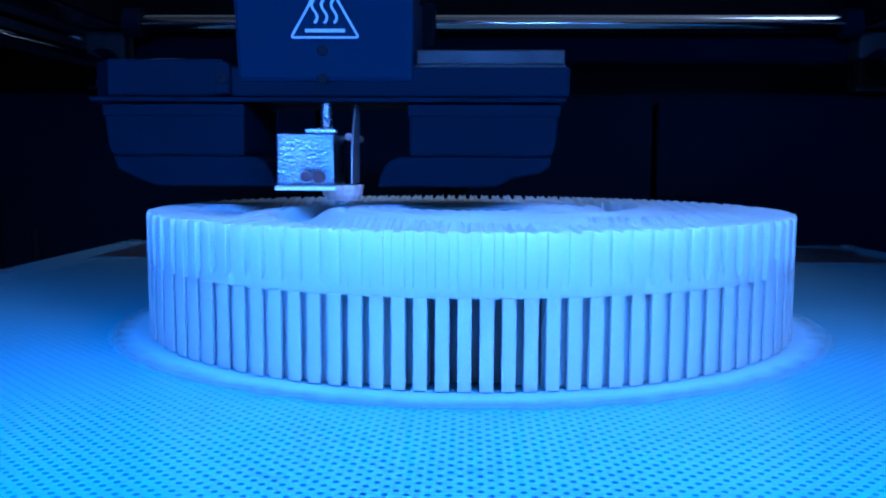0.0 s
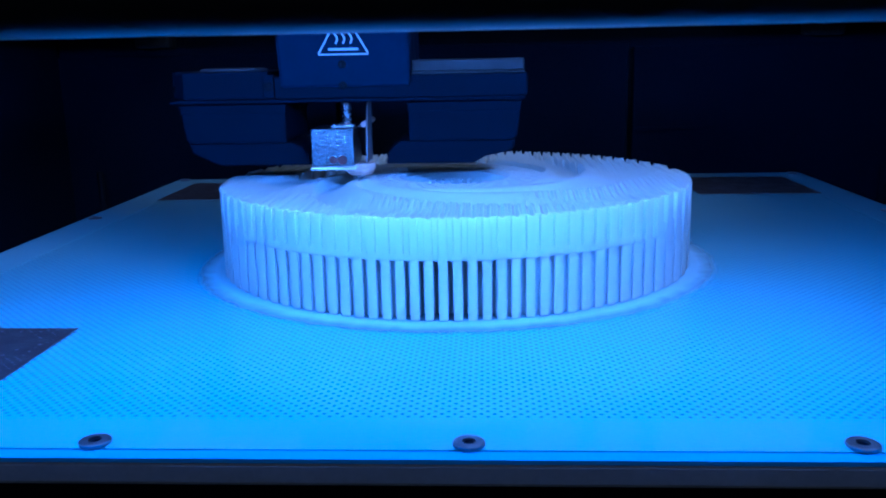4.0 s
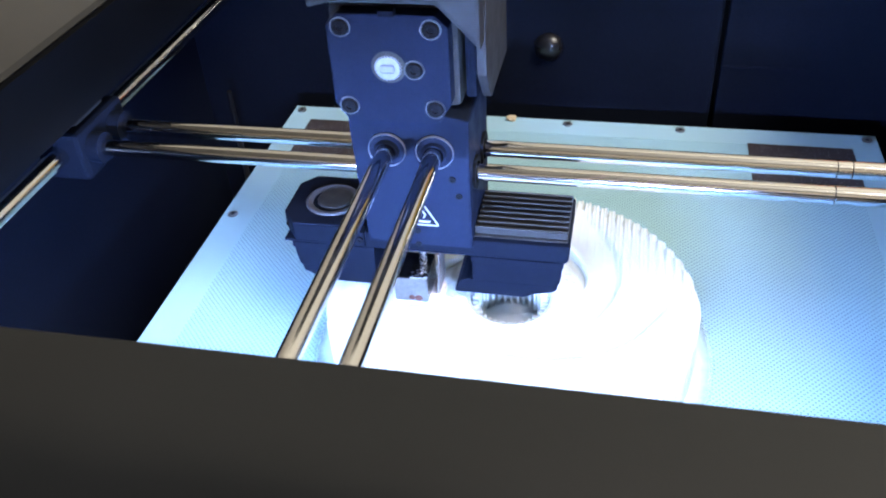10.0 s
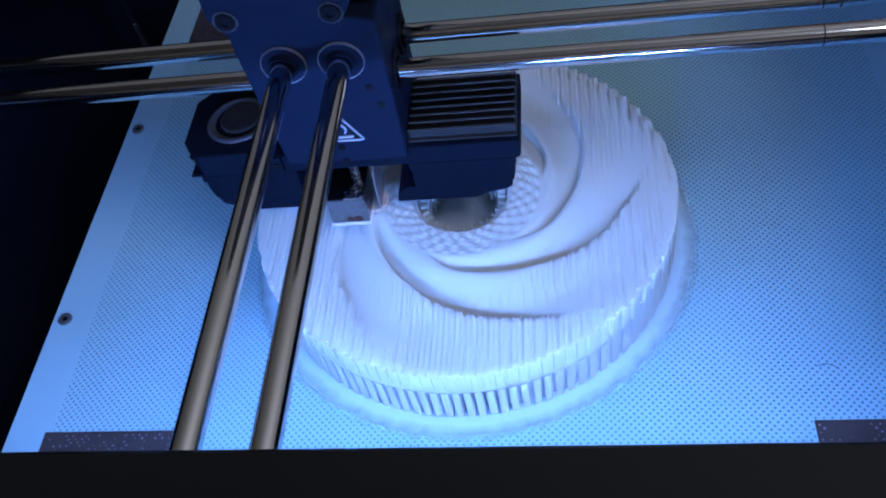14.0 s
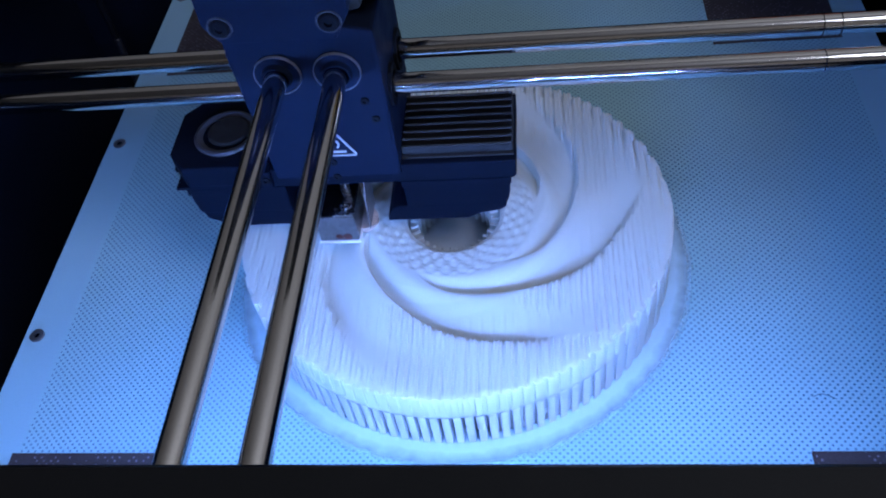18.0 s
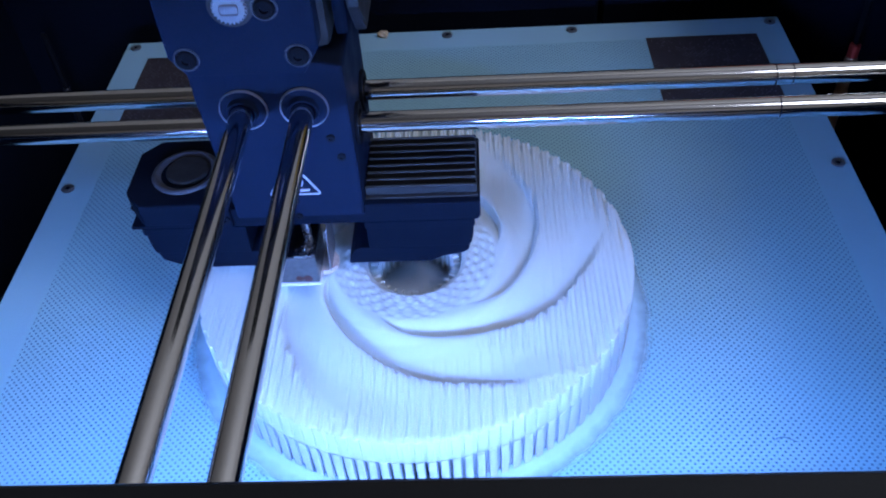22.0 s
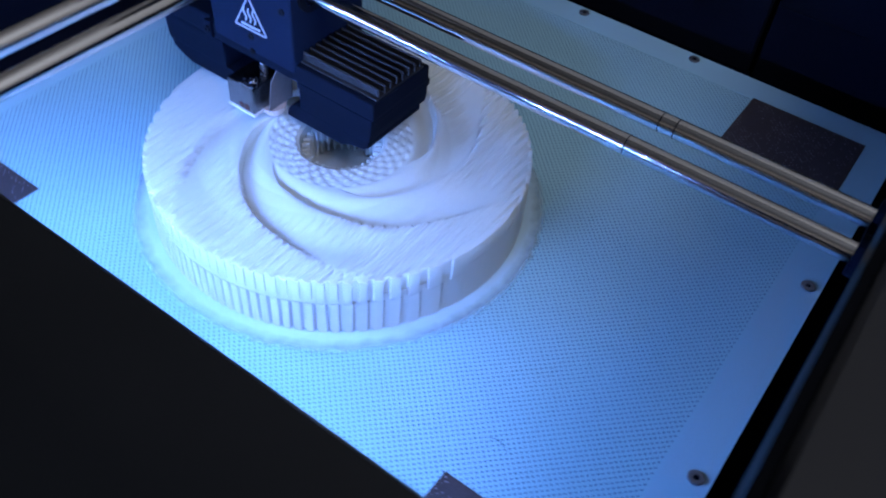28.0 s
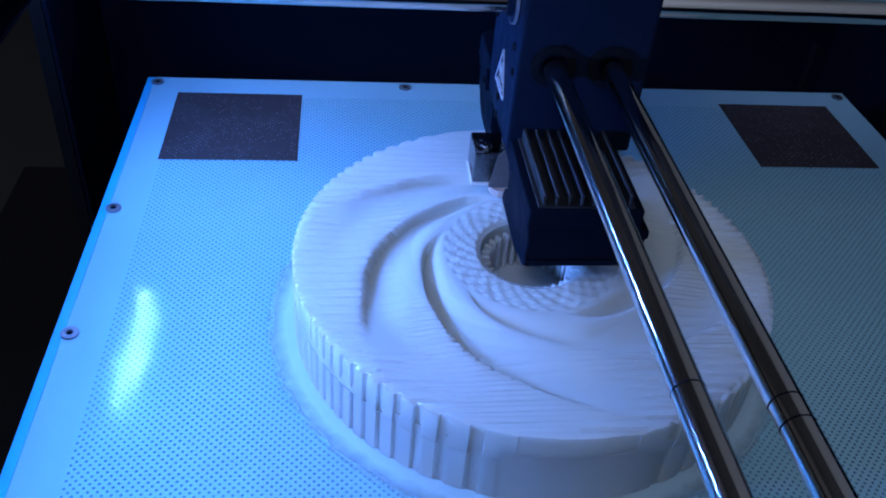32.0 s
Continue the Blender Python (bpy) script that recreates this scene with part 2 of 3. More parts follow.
def screw_meshes(axis, r, h):
    """Round head with a hexagonal socket, its face at 0, pointing to the negative side of y or the positive side of z."""
    s = -1 if axis == "y" else 1
    head = lathe([(r * 0.42, -0.5 * h * s), (r * 0.42, h * s), (r * 0.85, h * s), (r, 0.7 * h * s), (r, -0.3 * h * s)], (0, 0, 0), axis, 20)
    sock = lathe([(0, 0.15 * h * s), (r * 0.42, 0.15 * h * s)], (0, 0, 0), axis, 6)
    return join(head, sock)


# ---- room ----
tagged(put("wall_back", box(-2.0, 2.0, 0.46, 0.60, -0.75, 2.3), M_WALL), "white rough stucco wall behind the printer", "wall", kind="structure")
# unseen side walls, kept dark so the rods mirror dark bands
tagged(put("wall_left", box(-2.10, -2.0, -2.5, 0.60, -0.75, 2.3), M_DULL), "unseen side wall, darkened for the reflections in the rods", "wall", kind="structure")
tagged(put("wall_right", box(2.0, 2.10, -2.5, 0.60, -0.75, 2.3), M_DULL), "unseen side wall, darkened for the reflections in the rods", "wall", kind="structure")
# unseen front wall, left brighter so the front panel mirrors it
tagged(put("wall_front", box(-2.1, 2.1, -2.6, -2.5, -0.75, 2.3), M_CEIL), "unseen beige front wall for the front panel to mirror", "wall", kind="structure")
tagged(put("floor", box(-2.1, 2.1, -2.6, 0.60, -0.85, -0.75), M_FLOOR), "plain dark floor", "floor", kind="structure")
# unseen ceiling, its tone set by what rods and ledges should mirror
tagged(put("ceiling", box(-2.1, 2.1, -2.6, 0.60, 2.3, 2.4), M_CEILING), "unseen ceiling, toned for the reflections in rods and ledges", "ceiling", kind="structure")
table = thing("table", "plain dark brown laminate table under the printer", "table")
part("tabletop", box(-0.7, 0.7, -0.45, 0.44, -0.43, -0.40, 0.003), M_TABLE, table)
for sx in (-0.66, 0.66):
    for sy in (-0.41, 0.40):
        part("leg", box(sx - 0.02, sx + 0.02, sy - 0.02, sy + 0.02, -0.75, -0.43, 0.002), M_INNER, table)

# ---- mural on the back wall: flat paint ----
mural = thing("wall_mural", "orange, yellow and black shapes painted on the white wall", "mural", at=(0.4, 0.46, 0.0))


def paint(name, points, mat, depth=0.004):
    bm = prism(points, "y", 0.46 - depth, 0.4605)
    ob = part(name, bm, mat, mural)
    ob.matrix_parent_inverse = Matrix.Translation((-0.4, -0.46, 0))
    return ob


def arc_band(cx, cz, r, width, a0, a1, n=24):
    pts = [(cx + (r + s * width / 2) * math.cos(radians(a)), cz + (r + s * width / 2) * math.sin(radians(a)))
           for s, run in ((1, range(n + 1)), (-1, range(n, -1, -1))) for a in [a0 + (a1 - a0) * k / n for k in run]]
    return pts


paint("black_curve", arc_band(0.40, 0.33, 0.309, 0.012, 150, 226), M_BLACKPAINT)
paint("black_curve", arc_band(0.44, 0.33, 0.294, 0.012, 150, 230), M_BLACKPAINT)
paint("orange_field", [(0.300, 0.138), (0.300, 0.300), (0.190, 0.300), (0.185, 0.230), (0.205, 0.178), (0.240, 0.158), (0.280, 0.147)], M_ORANGE, 0.003)
paint("yellow_field", [(0.30, -0.1), (0.42, -0.1), (0.42, 0.30), (0.30, 0.30)], M_YELLOW, 0.005)
for bx, bw in ((0.301, 0.008), (0.327, 0.008), (0.369, 0.009), (0.396, 0.010)):
    paint("black_bar", [(bx - bw / 2, -0.1), (bx + bw / 2, -0.1), (bx + bw / 2, 0.31), (bx - bw / 2, 0.31)], M_BLACKPAINT, 0.007)

# ---- printer housing ----
housing = thing("printer_housing", "black open-topped plastic printer housing on the table", "printer")
FRONT = [(-0.163, 0.100), (-0.163, 0.1272), (-0.1638, 0.128), (-0.1890, 0.128), (-0.2000, 0.1255), (-0.2080, 0.1185), (-0.2112, 0.1085), (-0.2112, 0.0660), (-0.1980, 0.0660), (-0.1930, 0.0760), (-0.1900, 0.1000)]


def rounded(points, keep=()):
    """The outline with its corners cut three times, so that they turn into soft curves."""
    for turn in range(3):
        out = []
        for k, p in enumerate(points):
            a, b = points[k - 1], points[(k + 1) % len(points)]
            if p in keep:
                out.append(p)
                continue
            for q in (a, b):
                d = math.hypot(q[0] - p[0], q[1] - p[1])
                f = min(0.25, 0.0045 / (d * 2 ** turn))
                out.append((p[0] + (q[0] - p[0]) * f, p[1] + (q[1] - p[1]) * f))
        points = out
    return points


FRONT = rounded(FRONT, keep=(FRONT[0], FRONT[1], FRONT[2], FRONT[-1]))
front_panel = part("front_panel", prism(FRONT, "x", -0.262, 0.262), M_PANEL, housing, "glossy black front panel with rounded top edge", smooth=True)
SIDE = [(0.170, 0.098), (0.170, 0.1275), (0.1715, 0.129), (0.2130, 0.129), (0.217, 0.127), (0.226, 0.112), (0.258, 0.106), (0.262, 0.100), (0.262, -0.36), (0.245, -0.36), (0.245, 0.085), (0.22, 0.098)]
part("side_panel", prism([(-x, z) for x, z in SIDE], "y", -0.160, 0.247), M_LEDGE, housing, "black side panel with flat top ledge")
part("side_panel", prism(SIDE, "y", -0.160, 0.247), M_LEDGE, housing, "black side panel with flat top ledge")
part("back_panel", prism([(0.196, 0.128), (0.198, 0.130), (0.232, 0.130), (0.236, 0.127), (0.240, 0.0985), (0.196, 0.0985)], "x", -0.2125, 0.2125), M_LEDGE, housing, "black back ledge")
part("back_panel", box(-0.2445, 0.2445, 0.2475, 0.2560, -0.36, 0.0980, 0.001), M_PANEL, housing)
part("inner_back_wall", box(-0.244, -0.0835, 0.1990, 0.2045, -0.35, 0.0660, 0.0008), M_INNER, housing)
part("inner_back_cover", box(-0.0810, 0.0805, 0.1965, 0.2045, -0.02, 0.0690, 0.0020), M_INNER, housing, "black cover on the inner back wall")
part("inner_back_wall", box(-0.0815, 0.0815, 0.2000, 0.2045, -0.35, -0.021, 0.0008), M_INNER, housing)
part("inner_back_wall", box(0.0835, 0.244, 0.1990, 0.2045, -0.35, 0.0660, 0.0008), M_INNER, housing)
part("wall_ridge", box(0.0840, 0.1280, 0.1978, 0.1989, 0.0202, 0.0220, 0.0005), M_INNER, housing)
part("cover_knob", lathe([(0.0, -0.0060), (0.0034, -0.0055), (0.0066, -0.0039), (0.0086, -0.0015), (0.0090, 0.0)], (-0.0150, 0.1964, 0.0300), "y", 32), M_GLOSS, housing, "glossy black round cap", smooth=True)
for sx in (-1, 1):
    # strip added in a lighter grey for the lit line under each ledge
    part("lit_line_strip", box(*sorted((sx * 0.1915, sx * 0.1932)), -0.158, 0.190, 0.0950, 0.0984, 0.0004), M_RIM, housing, "thin grey strip added for the lit line under the ledge")
part("inner_base", box(-0.245, 0.245, -0.20, 0.20, -0.36, -0.345), M_INNER, housing)
part("foot_panel", box(-0.262, 0.262, -0.212, 0.255, -0.40, -0.361, 0.002), M_PANEL, housing)


def door_frame():
    """The front under the panel, with an opening that has round upper corners."""
    r, x1, z1, z0 = 0.012, 0.163, 0.0655, -0.34
    pts = [(-0.262, 0.0657), (-0.262, -0.36), (0.262, -0.36), (0.262, 0.0657)]
    inner = [(x1 - r, z1)] + [(x1 - r + r * math.sin(radians(a)), z1 - r + r * math.cos(radians(a))) for a in range(10, 91, 10)] + [(x1, z0)]
    half = [(0.262, 0.0655), (x1 - r, 0.0655)] + inner[1:] + [(x1, z0), (0.262, z0)]
    bms = []
    for s in (1, -1):
        bms.append(prism([(s * x, z) for x, z in half[:-2]] + [(s * 0.262, z0)], "y", -0.209, -0.2035))
    return bms


for bm in door_frame():
    part("front_post", bm, M_PANEL, housing, smooth=True)
part("front_sill", box(-0.262, 0.262, -0.209, -0.185, -0.36, -0.3405), M_PANEL, housing)

for sx in (-1, 1):
    for sy, edge in ((-1, -0.1628),):
        r, cx, cy = 0.012, 0.1673, edge
        arc = [(cx - r + r * math.sin(radians(a)), cy - sy * (r - r * math.cos(radians(a)))) for a in range(0, 91, 10)]
        part("corner_fillet", prism([(sx * x, y) for x, y in arc + [(cx + 0.001, cy + sy * 0.001)]], "z", 0.1010, 0.1272), M_PANEL, housing, smooth=True)

# the maker's mark as plain shapes on the front panel
for k, (w, h) in enumerate(((0.0046, 0.0056), (0.0050, 0.0056), (0.0036, 0.0056), (0.0042, 0.0086), (0.0036, 0.0056), (0.0050, 0.0056), (0.0048, 0.0056))):
    x = -0.1366 + k * 0.00585
    part("pale_mark", box(x, x + w, -0.2120, -0.2110, 0.0888, 0.0888 + h, 0.0004), M_WHITE, front_panel, "pale grey block of the maker's mark")
for sx in (-1, 1):
    part("inner_side_wall", box(*sorted((sx * 0.2415, sx * 0.2445)), -0.2020, 0.1985, -0.344, 0.084), M_INNER, housing)
    part("inner_front_wall", box(*sorted((sx * 0.1640, sx * 0.2412)), -0.2032, -0.2015, -0.339, 0.0650), M_INNER, housing)
    # added dark sheet that keeps the ledge's inner face in shade
    part("inner_dark_sheet", box(*sorted((sx * 0.1675, sx * 0.1698)), -0.1600, 0.1935, 0.0985, 0.1268), M_DARKSHEET, housing)
# the same added darkening over the back ledge's inner face
part("inner_dark_sheet", box(-0.1690, 0.1690, 0.1937, 0.1958, 0.0985, 0.1275), M_DARKSHEET, housing)
part("inner_back_rail", box(-0.2440, 0.2440, 0.2060, 0.2090, 0.0650, 0.0984), M_INNER, housing)
for x in (0.086, 0.100):
    part("cable_peg", lathe([(0.0, 0.1425), (0.0012, 0.1420), (0.0030, 0.1370), (0.0040, 0.1300)], (x, 0.225, 0), "z", 14), M_MOTOR, housing, smooth=True)

for sx in (-1, 1):
    for y in (-0.186, 0.190):
        b = part("rail_bracket", box(sx * 0.181 - 0.010, sx * 0.181 + 0.010, y - 0.006, y + 0.006, 0.0700, 0.0975, 0.0020), M_MOTOR, housing)
        part("boss", rod("y", y - 0.0085, y + 0.0085, (sx * 0.181, 0, 0.0821), 0.0070, 24, 0.0008), M_DUCT, b, smooth=True)

# LED strip under the front panel
strip = thing("led_strip", "strip of small blue-white lamps inside the front panel", "light strip")
part("strip_base", box(-0.118, 0.090, -0.1730, -0.1640, 0.0864, 0.0876), M_INNER, strip)
part("strip_bracket", box(-0.118, 0.090, -0.1752, -0.1731, 0.0864, 0.0998), M_INNER, strip)
for first in (-0.1055, 0.0195):
    for k in range(5):
        x = first + k * 0.0144
        chip = box(x - 0.0012, x + 0.0012, -0.00012, 0.00012, -0.0013, 0.0013)
        bmesh.ops.transform(chip, verts=chip.verts, matrix=Matrix.Translation((0, -0.1675, 0.0849)) @ Matrix.Rotation(radians(-14), 4, "X"))
        part("led", chip, M_LED, strip, "small bright blue-white lamp")

# ---- guide rods and rails ----
HX, HY = -0.049, -0.031       # left sliding bush of the head
ZY, ZX = 0.0956, 0.0821
RAIL_X, RAIL_Z = 0.181, 0.0821


def guide_rod(axis, a, b, centre, r, label):
    t = thing("guide_rod", label, "guide rod", "guide rods of the print head")
    part("shaft", rod(axis, a, b, centre, r, 32), M_CHROME, t, smooth=True)
    for e in (a + 0.004, b - 0.004):
        part("end_clamp", lathe([(r, -0.004), (r + 0.003, -0.004), (r + 0.003, 0.004), (r, 0.004)], [c + (e if i == "xyz".index(axis) else 0) for i, c in enumerate(centre)], axis, 24, True), M_DUCT, t)
    return t


for dx in (0.0, 0.0167):
    guide_rod("y", -0.176, 0.172, (HX + dx, 0, ZY), 0.0032, "polished steel rod running front to back through the print head")
for dy in (0.0100, 0.0262):
    guide_rod("x", -0.174, 0.174, (0, HY + dy, ZX), 0.0031, "polished steel rod running across through the print head")
for dy, xs in ((0.0262, (0.1030, 0.1080)), (0.0100, (0.1000,))):
    shaft = [o for o in bpy.data.objects if o.name.startswith("guide_rod") and o.children][-2 if dy > 0.02 else -1]
    for x in xs:
        part("score_mark", lathe([(0.00305, -0.00016), (0.00314, -0.00016), (0.00314, 0.00016), (0.00305, 0.00016)], (x, HY + dy, ZX), "x", 32, True), M_INNER, shaft)
for s in (-1, 1):
    guide_rod("y", -0.180, 0.188, (s * RAIL_X, 0, RAIL_Z), 0.0038, "polished steel rail along the side of the housing")
    guide_rod("x", -0.168, 0.168, (0, 0.178 if s > 0 else -0.181, 0.1000), 0.0038, "polished steel rail across the housing")


def carriage(x, y, z, axis):
    t = thing("rod_carriage", "black plastic carriage block sliding on a steel rail", "carriage", "carriages on the rails")
    hx, hy = (0.010, 0.017) if axis == "y" else (0.017, 0.010)
    part("block", box(x - hx, x + hx, y - hy, y + hy, z - 0.011, z + 0.009, 0.002), M_DUCT, t)
    part("belt_clamp", box(x - hx * 0.6, x + hx * 0.6, y - hy * 0.6, y + hy * 0.6, z + 0.009, z + 0.0135, 0.001), M_MOTOR, t)
    for e in (-0.6, 0.6):
        o = part("screw", screw_meshes("z", 0.0022, 0.001), M_STEEL, t)
        o.location = (x + (e * hx if axis == "x" else 0), y + (e * hy if axis == "y" else 0), z + 0.0137)
    # strokes added for the label print on the carriage
    for k, (u, w, ln) in enumerate(((-0.004, -0.006, 0.006), (0.001, -0.004, 0.009), (0.005, 0.003, 0.005))):
        part("label_stroke", box(x + u - 0.0004, x + u + 0.0004, y + w, y + w + ln, z + 0.01352, z + 0.01362), M_GREY, t)
    return t


for s in (-1, 1):
    carriage(s * RAIL_X, HY + 0.019, 0.0821, "y")
    carriage(HX + 0.0083, 0.178 if s > 0 else -0.181, 0.0985, "x")
    t = thing("drive_belt", "black toothed drive belt along the side rail", "belt", "drive belts")
    part("belt_run", box(s * 0.190 - 0.0008, s * 0.190 + 0.0008, -0.18, 0.18, 0.086, 0.092), M_MOTOR, t)
    part("belt_run", box(s * 0.198 - 0.0008, s * 0.198 + 0.0008, -0.18, 0.18, 0.086, 0.092), M_MOTOR, t)
    for y in (-0.182, 0.182):
        part("pulley", lathe([(0.002, -0.005), (0.0055, -0.005), (0.0055, 0.005), (0.002, 0.005)], (s * 0.194, y, 0.089), "z", 20, True), M_ALU, t)
    t = thing("lift_rod", "upright tan metal rod at the back that guides the build plate", "guide rod", "upright lift rods")
    part("shaft", rod("z", -0.345, -0.030, (s * 0.2120, 0.172, 0), 0.0032 if s > 0 else 0.0018, 24), M_TAN if s > 0 else M_RIM, t, smooth=True)
    part("tip", rod("z", -0.022 if s > 0 else -0.030, 0.004, (s * 0.2120, 0.172, 0), 0.0017, 20), M_STEEL, t, smooth=True)
    if s > 0:
        part("red_band", rod("z", -0.030, -0.022, (s * 0.2120, 0.172, 0), 0.0028, 20), M_RED, t, "short red band near the rod's top", smooth=True)

# ---- build plate ----
plate = thing("build_plate", "pale perforated square build plate with screws round its edge", "build plate")
part("carrier", box(-0.162, 0.162, -0.162, 0.162, -0.0140, -0.0050, 0.001), M_INNER, plate)
part("edge_block", box(-0.165, 0.165, -0.165, 0.165, -0.0050, -0.0010, 0.0006), M_PLATE_EDGE, plate)

PC, PR, PH, BRIM = (-0.0079, -0.0213), 0.0724, 0.0262, 0.0812     # the printed object


def sheet(name, verts, faces, mat, parent, label="", smooth=False):
    me = bpy.data.meshes.new(name)
    me.from_pydata(verts, [], faces)
    me.materials.append(mat)
    if smooth:
        me.polygons.foreach_set("use_smooth", [True] * len(me.polygons))
    ob = new(name, me)
    ob.parent = parent
    if label:
        ob["label"] = label
    return ob


def perforated():
    """Staggered diamond cells, each with a round hole, over a sheet darkened as the holes' shade."""
    half, n = 0.1508, 126
    w = 2 * half / n
    c = [(math.cos(math.pi * k / 4), math.sin(math.pi * k / 4)) for k in range(8)]
    cell = np.array([(x * w / 2, y * w / 2, 0) if k % 2 == 0 else (math.copysign(w / 4, x), math.copysign(w / 4, y), 0) for k, (x, y) in enumerate(c)]
                    + [(x * 0.00041, y * 0.00041, 0) for x, y in c])
    centres = []
    for j in range(2 * n - 1):
        for i in range(n - j % 2):
            x, y = -half + w * (i + 0.5 + 0.5 * (j % 2)), -half + w / 2 * (j + 1)
            if (x - PC[0]) ** 2 + (y - PC[1]) ** 2 > 0.0745 ** 2 and not (0.0985 < abs(x) < 0.1505 and 0.0975 < abs(y) < 0.1490):
                centres.append((x, y, 0))
    centres = np.array(centres)
    verts = (centres[:, None] + cell[None]).reshape(-1, 3)
    one = np.array([(k, (k + 1) % 8, 8 + (k + 1) % 8, 8 + k) for k in range(8)])
    faces = (np.arange(len(centres))[:, None, None] * 16 + one[None]).reshape(-1, 4)
    return verts.tolist(), faces.tolist()


tagged(sheet("perforated_sheet", *perforated(), M_SHEET_TOP, plate, "pale sheet with rows of small round holes"), kind="stuff")
# shallow sheet whose darker colour stands in for the shade in the holes
part("hole_shade_sheet", box(-0.153, 0.153, -0.153, 0.153, -0.0011, -0.0007), M_HOLE, plate)
A, B = 0.165, 0.1490
for x0, x1, y0, y1 in ((-A, A, -0.1618, -B), (-A, A, B, A), (-A, -B, -B, B), (B, A, -B, B)):
    part("margin", box(x0, x1, y0, y1, -0.0010, -0.00003), M_PLATE, plate)
for sx in (-1, 1):
    for sy in (-1, 1):
        x0, x1, y0, y1 = 0.0976 * sx, 0.1512 * sx, 0.0965 * sy, 0.1500 * sy
        part("contact_pad", box(min(x0, x1), max(x0, x1), min(y0, y1), max(y0, y1), -0.0004, 0.00015), M_PAD, plate, "dark speckled square pad")
# blue lamp glow on the front edge, put into the strip's cyan colour
part("glow_strip", box(-A, A, -A, -0.1620, -0.0010, -0.0002), M_CYAN, plate, "front edge strip coloured cyan for the lamps' glow")
M_SPECK = material("pale_plastic_residue", (0.20, 0.19, 0.22), 0.6, vary=0.4, scale=300)


def specks(x0, x1, y0, y1):
    """Pale residue left in some of the holes of a pad, in the same staggered rows."""
    w, verts, faces, j, y = 0.0024, [], [], 0, y0 + 0.0015
    while y < y1 - 0.001:
        x = x0 + 0.0012 + (j % 2) * w / 2
        while x < x1 - 0.001:
            thick = noise.noise(Vector((x * 70, y * 70, 3.1)))
            if random.random() < 0.45 + 0.9 * thick:
                n, r = len(verts), 0.00022 + 0.00022 * random.random()
                verts += [(x + r * math.cos(a), y + r * math.sin(a), 0.00022) for a in (0.3, 1.35, 2.4, 3.44, 4.49, 5.54)]
                faces.append(tuple(range(n, n + 6)))
            x += w
        y += w / 2
        j += 1
    return verts, faces


for pad in [o for o in plate.children if o.name.startswith("contact_pad")]:
    c = [v.co for v in pad.data.vertices]
    xs, ys = [v.x for v in c], [v.y for v in c]
    tagged(sheet("residue", *specks(min(xs), max(xs), min(ys), max(ys)), M_SPECK, pad), kind="stuff")
plate_screw = screw_meshes("z", 0.0027, 0.0005)
me_screw = bpy.data.meshes.new("plate_screw")
plate_screw.to_mesh(me_screw)
me_screw.materials.append(M_SCREW)
# near-black disc laid into each screw's socket in place of its shade
me_socket_shade = bpy.data.meshes.new("socket")
lathe([(0.0, 0.0), (0.00112, 0.0)], (0, 0, 0), "z", 6).to_mesh(me_socket_shade)
me_socket_shade.materials.append(M_INNER)
for x, y in [(sx * 0.160, sy * 0.160) for sx in (-1, 1) for sy in (-1, 1)] + [(-0.0646, -0.16), (-0.0008, -0.16), (0.0634, -0.16)] + [(d, 0.16) for d in (-0.0625, 0, 0.0625)] + [(sx * 0.16, sy * 0.0504) for sx in (-1, 1) for sy in (-1, 1)]:
    o = new("screw", me_screw)
    o.parent, o.location = plate, (x, y, 0.0003)
    k = new("socket", me_socket_shade)
    k.parent, k.location = o, (0, 0, 0.0001)

part("scratch", prism([(0.1018 + 0.0068 * k / 8, -0.0785 + 0.0010 * math.sin(k * 0.5) + d) for d, run in ((0.00014, range(9)), (-0.00010, range(8, -1, -1))) for k in run], "z", 0.00005, 0.00016), M_HOLE, plate, "short dark scratch")

# a scrap of old filament at the back edge of the plate
M_SCRAP = material("tan_filament_scrap", (0.55, 0.42, 0.27), 0.6, vary=0.25, scale=500, fine=3000, bump=0.3)
scrap = bmesh.new()
bmesh.ops.create_icosphere(scrap, subdivisions=3, radius=1.0)
for v in scrap.verts:
    n = 1 + 0.45 * noise.noise(v.co * 1.7)
    v.co = (-0.0322 + 0.0030 * n * v.co.x, 0.1612 + 0.0020 * n * v.co.y, 0.0016 + 0.0019 * n * v.co.z)
tagged(put("filament_scrap", scrap, M_SCRAP, smooth=True), "small tan scrap of filament on the plate's back edge", "scrap")

# ---- printed object ----
printed = thing("printed_wheel", "half-printed white plastic wheel with swirling grooves on the plate", "3d print", at=(PC[0], PC[1], 0))
LINE, LINE_AT, WALL = 0.0035, -0.00029, 0.00215      # spacing, phase and thickness of the parallel support walls


def comb(x, period=LINE, share=WALL / LINE):
    """1 on the support walls, 0 between them."""
    return (np.abs((x - LINE_AT + period / 2) % period - period / 2) < period * share / 2) * 1.0


BEND_R = (0.0150, 0.0270, 0.0330, 0.0370, 0.0416, 0.0464, 0.0510, 0.0545, 0.0600, 0.0724)
BEND_A = (-150, -110, -86, -62, -44, -30, -17, -6, 5, 22)


def step(v):
    v = np.clip(v, 0, 1)
    return v * v * (3 - 2 * v)


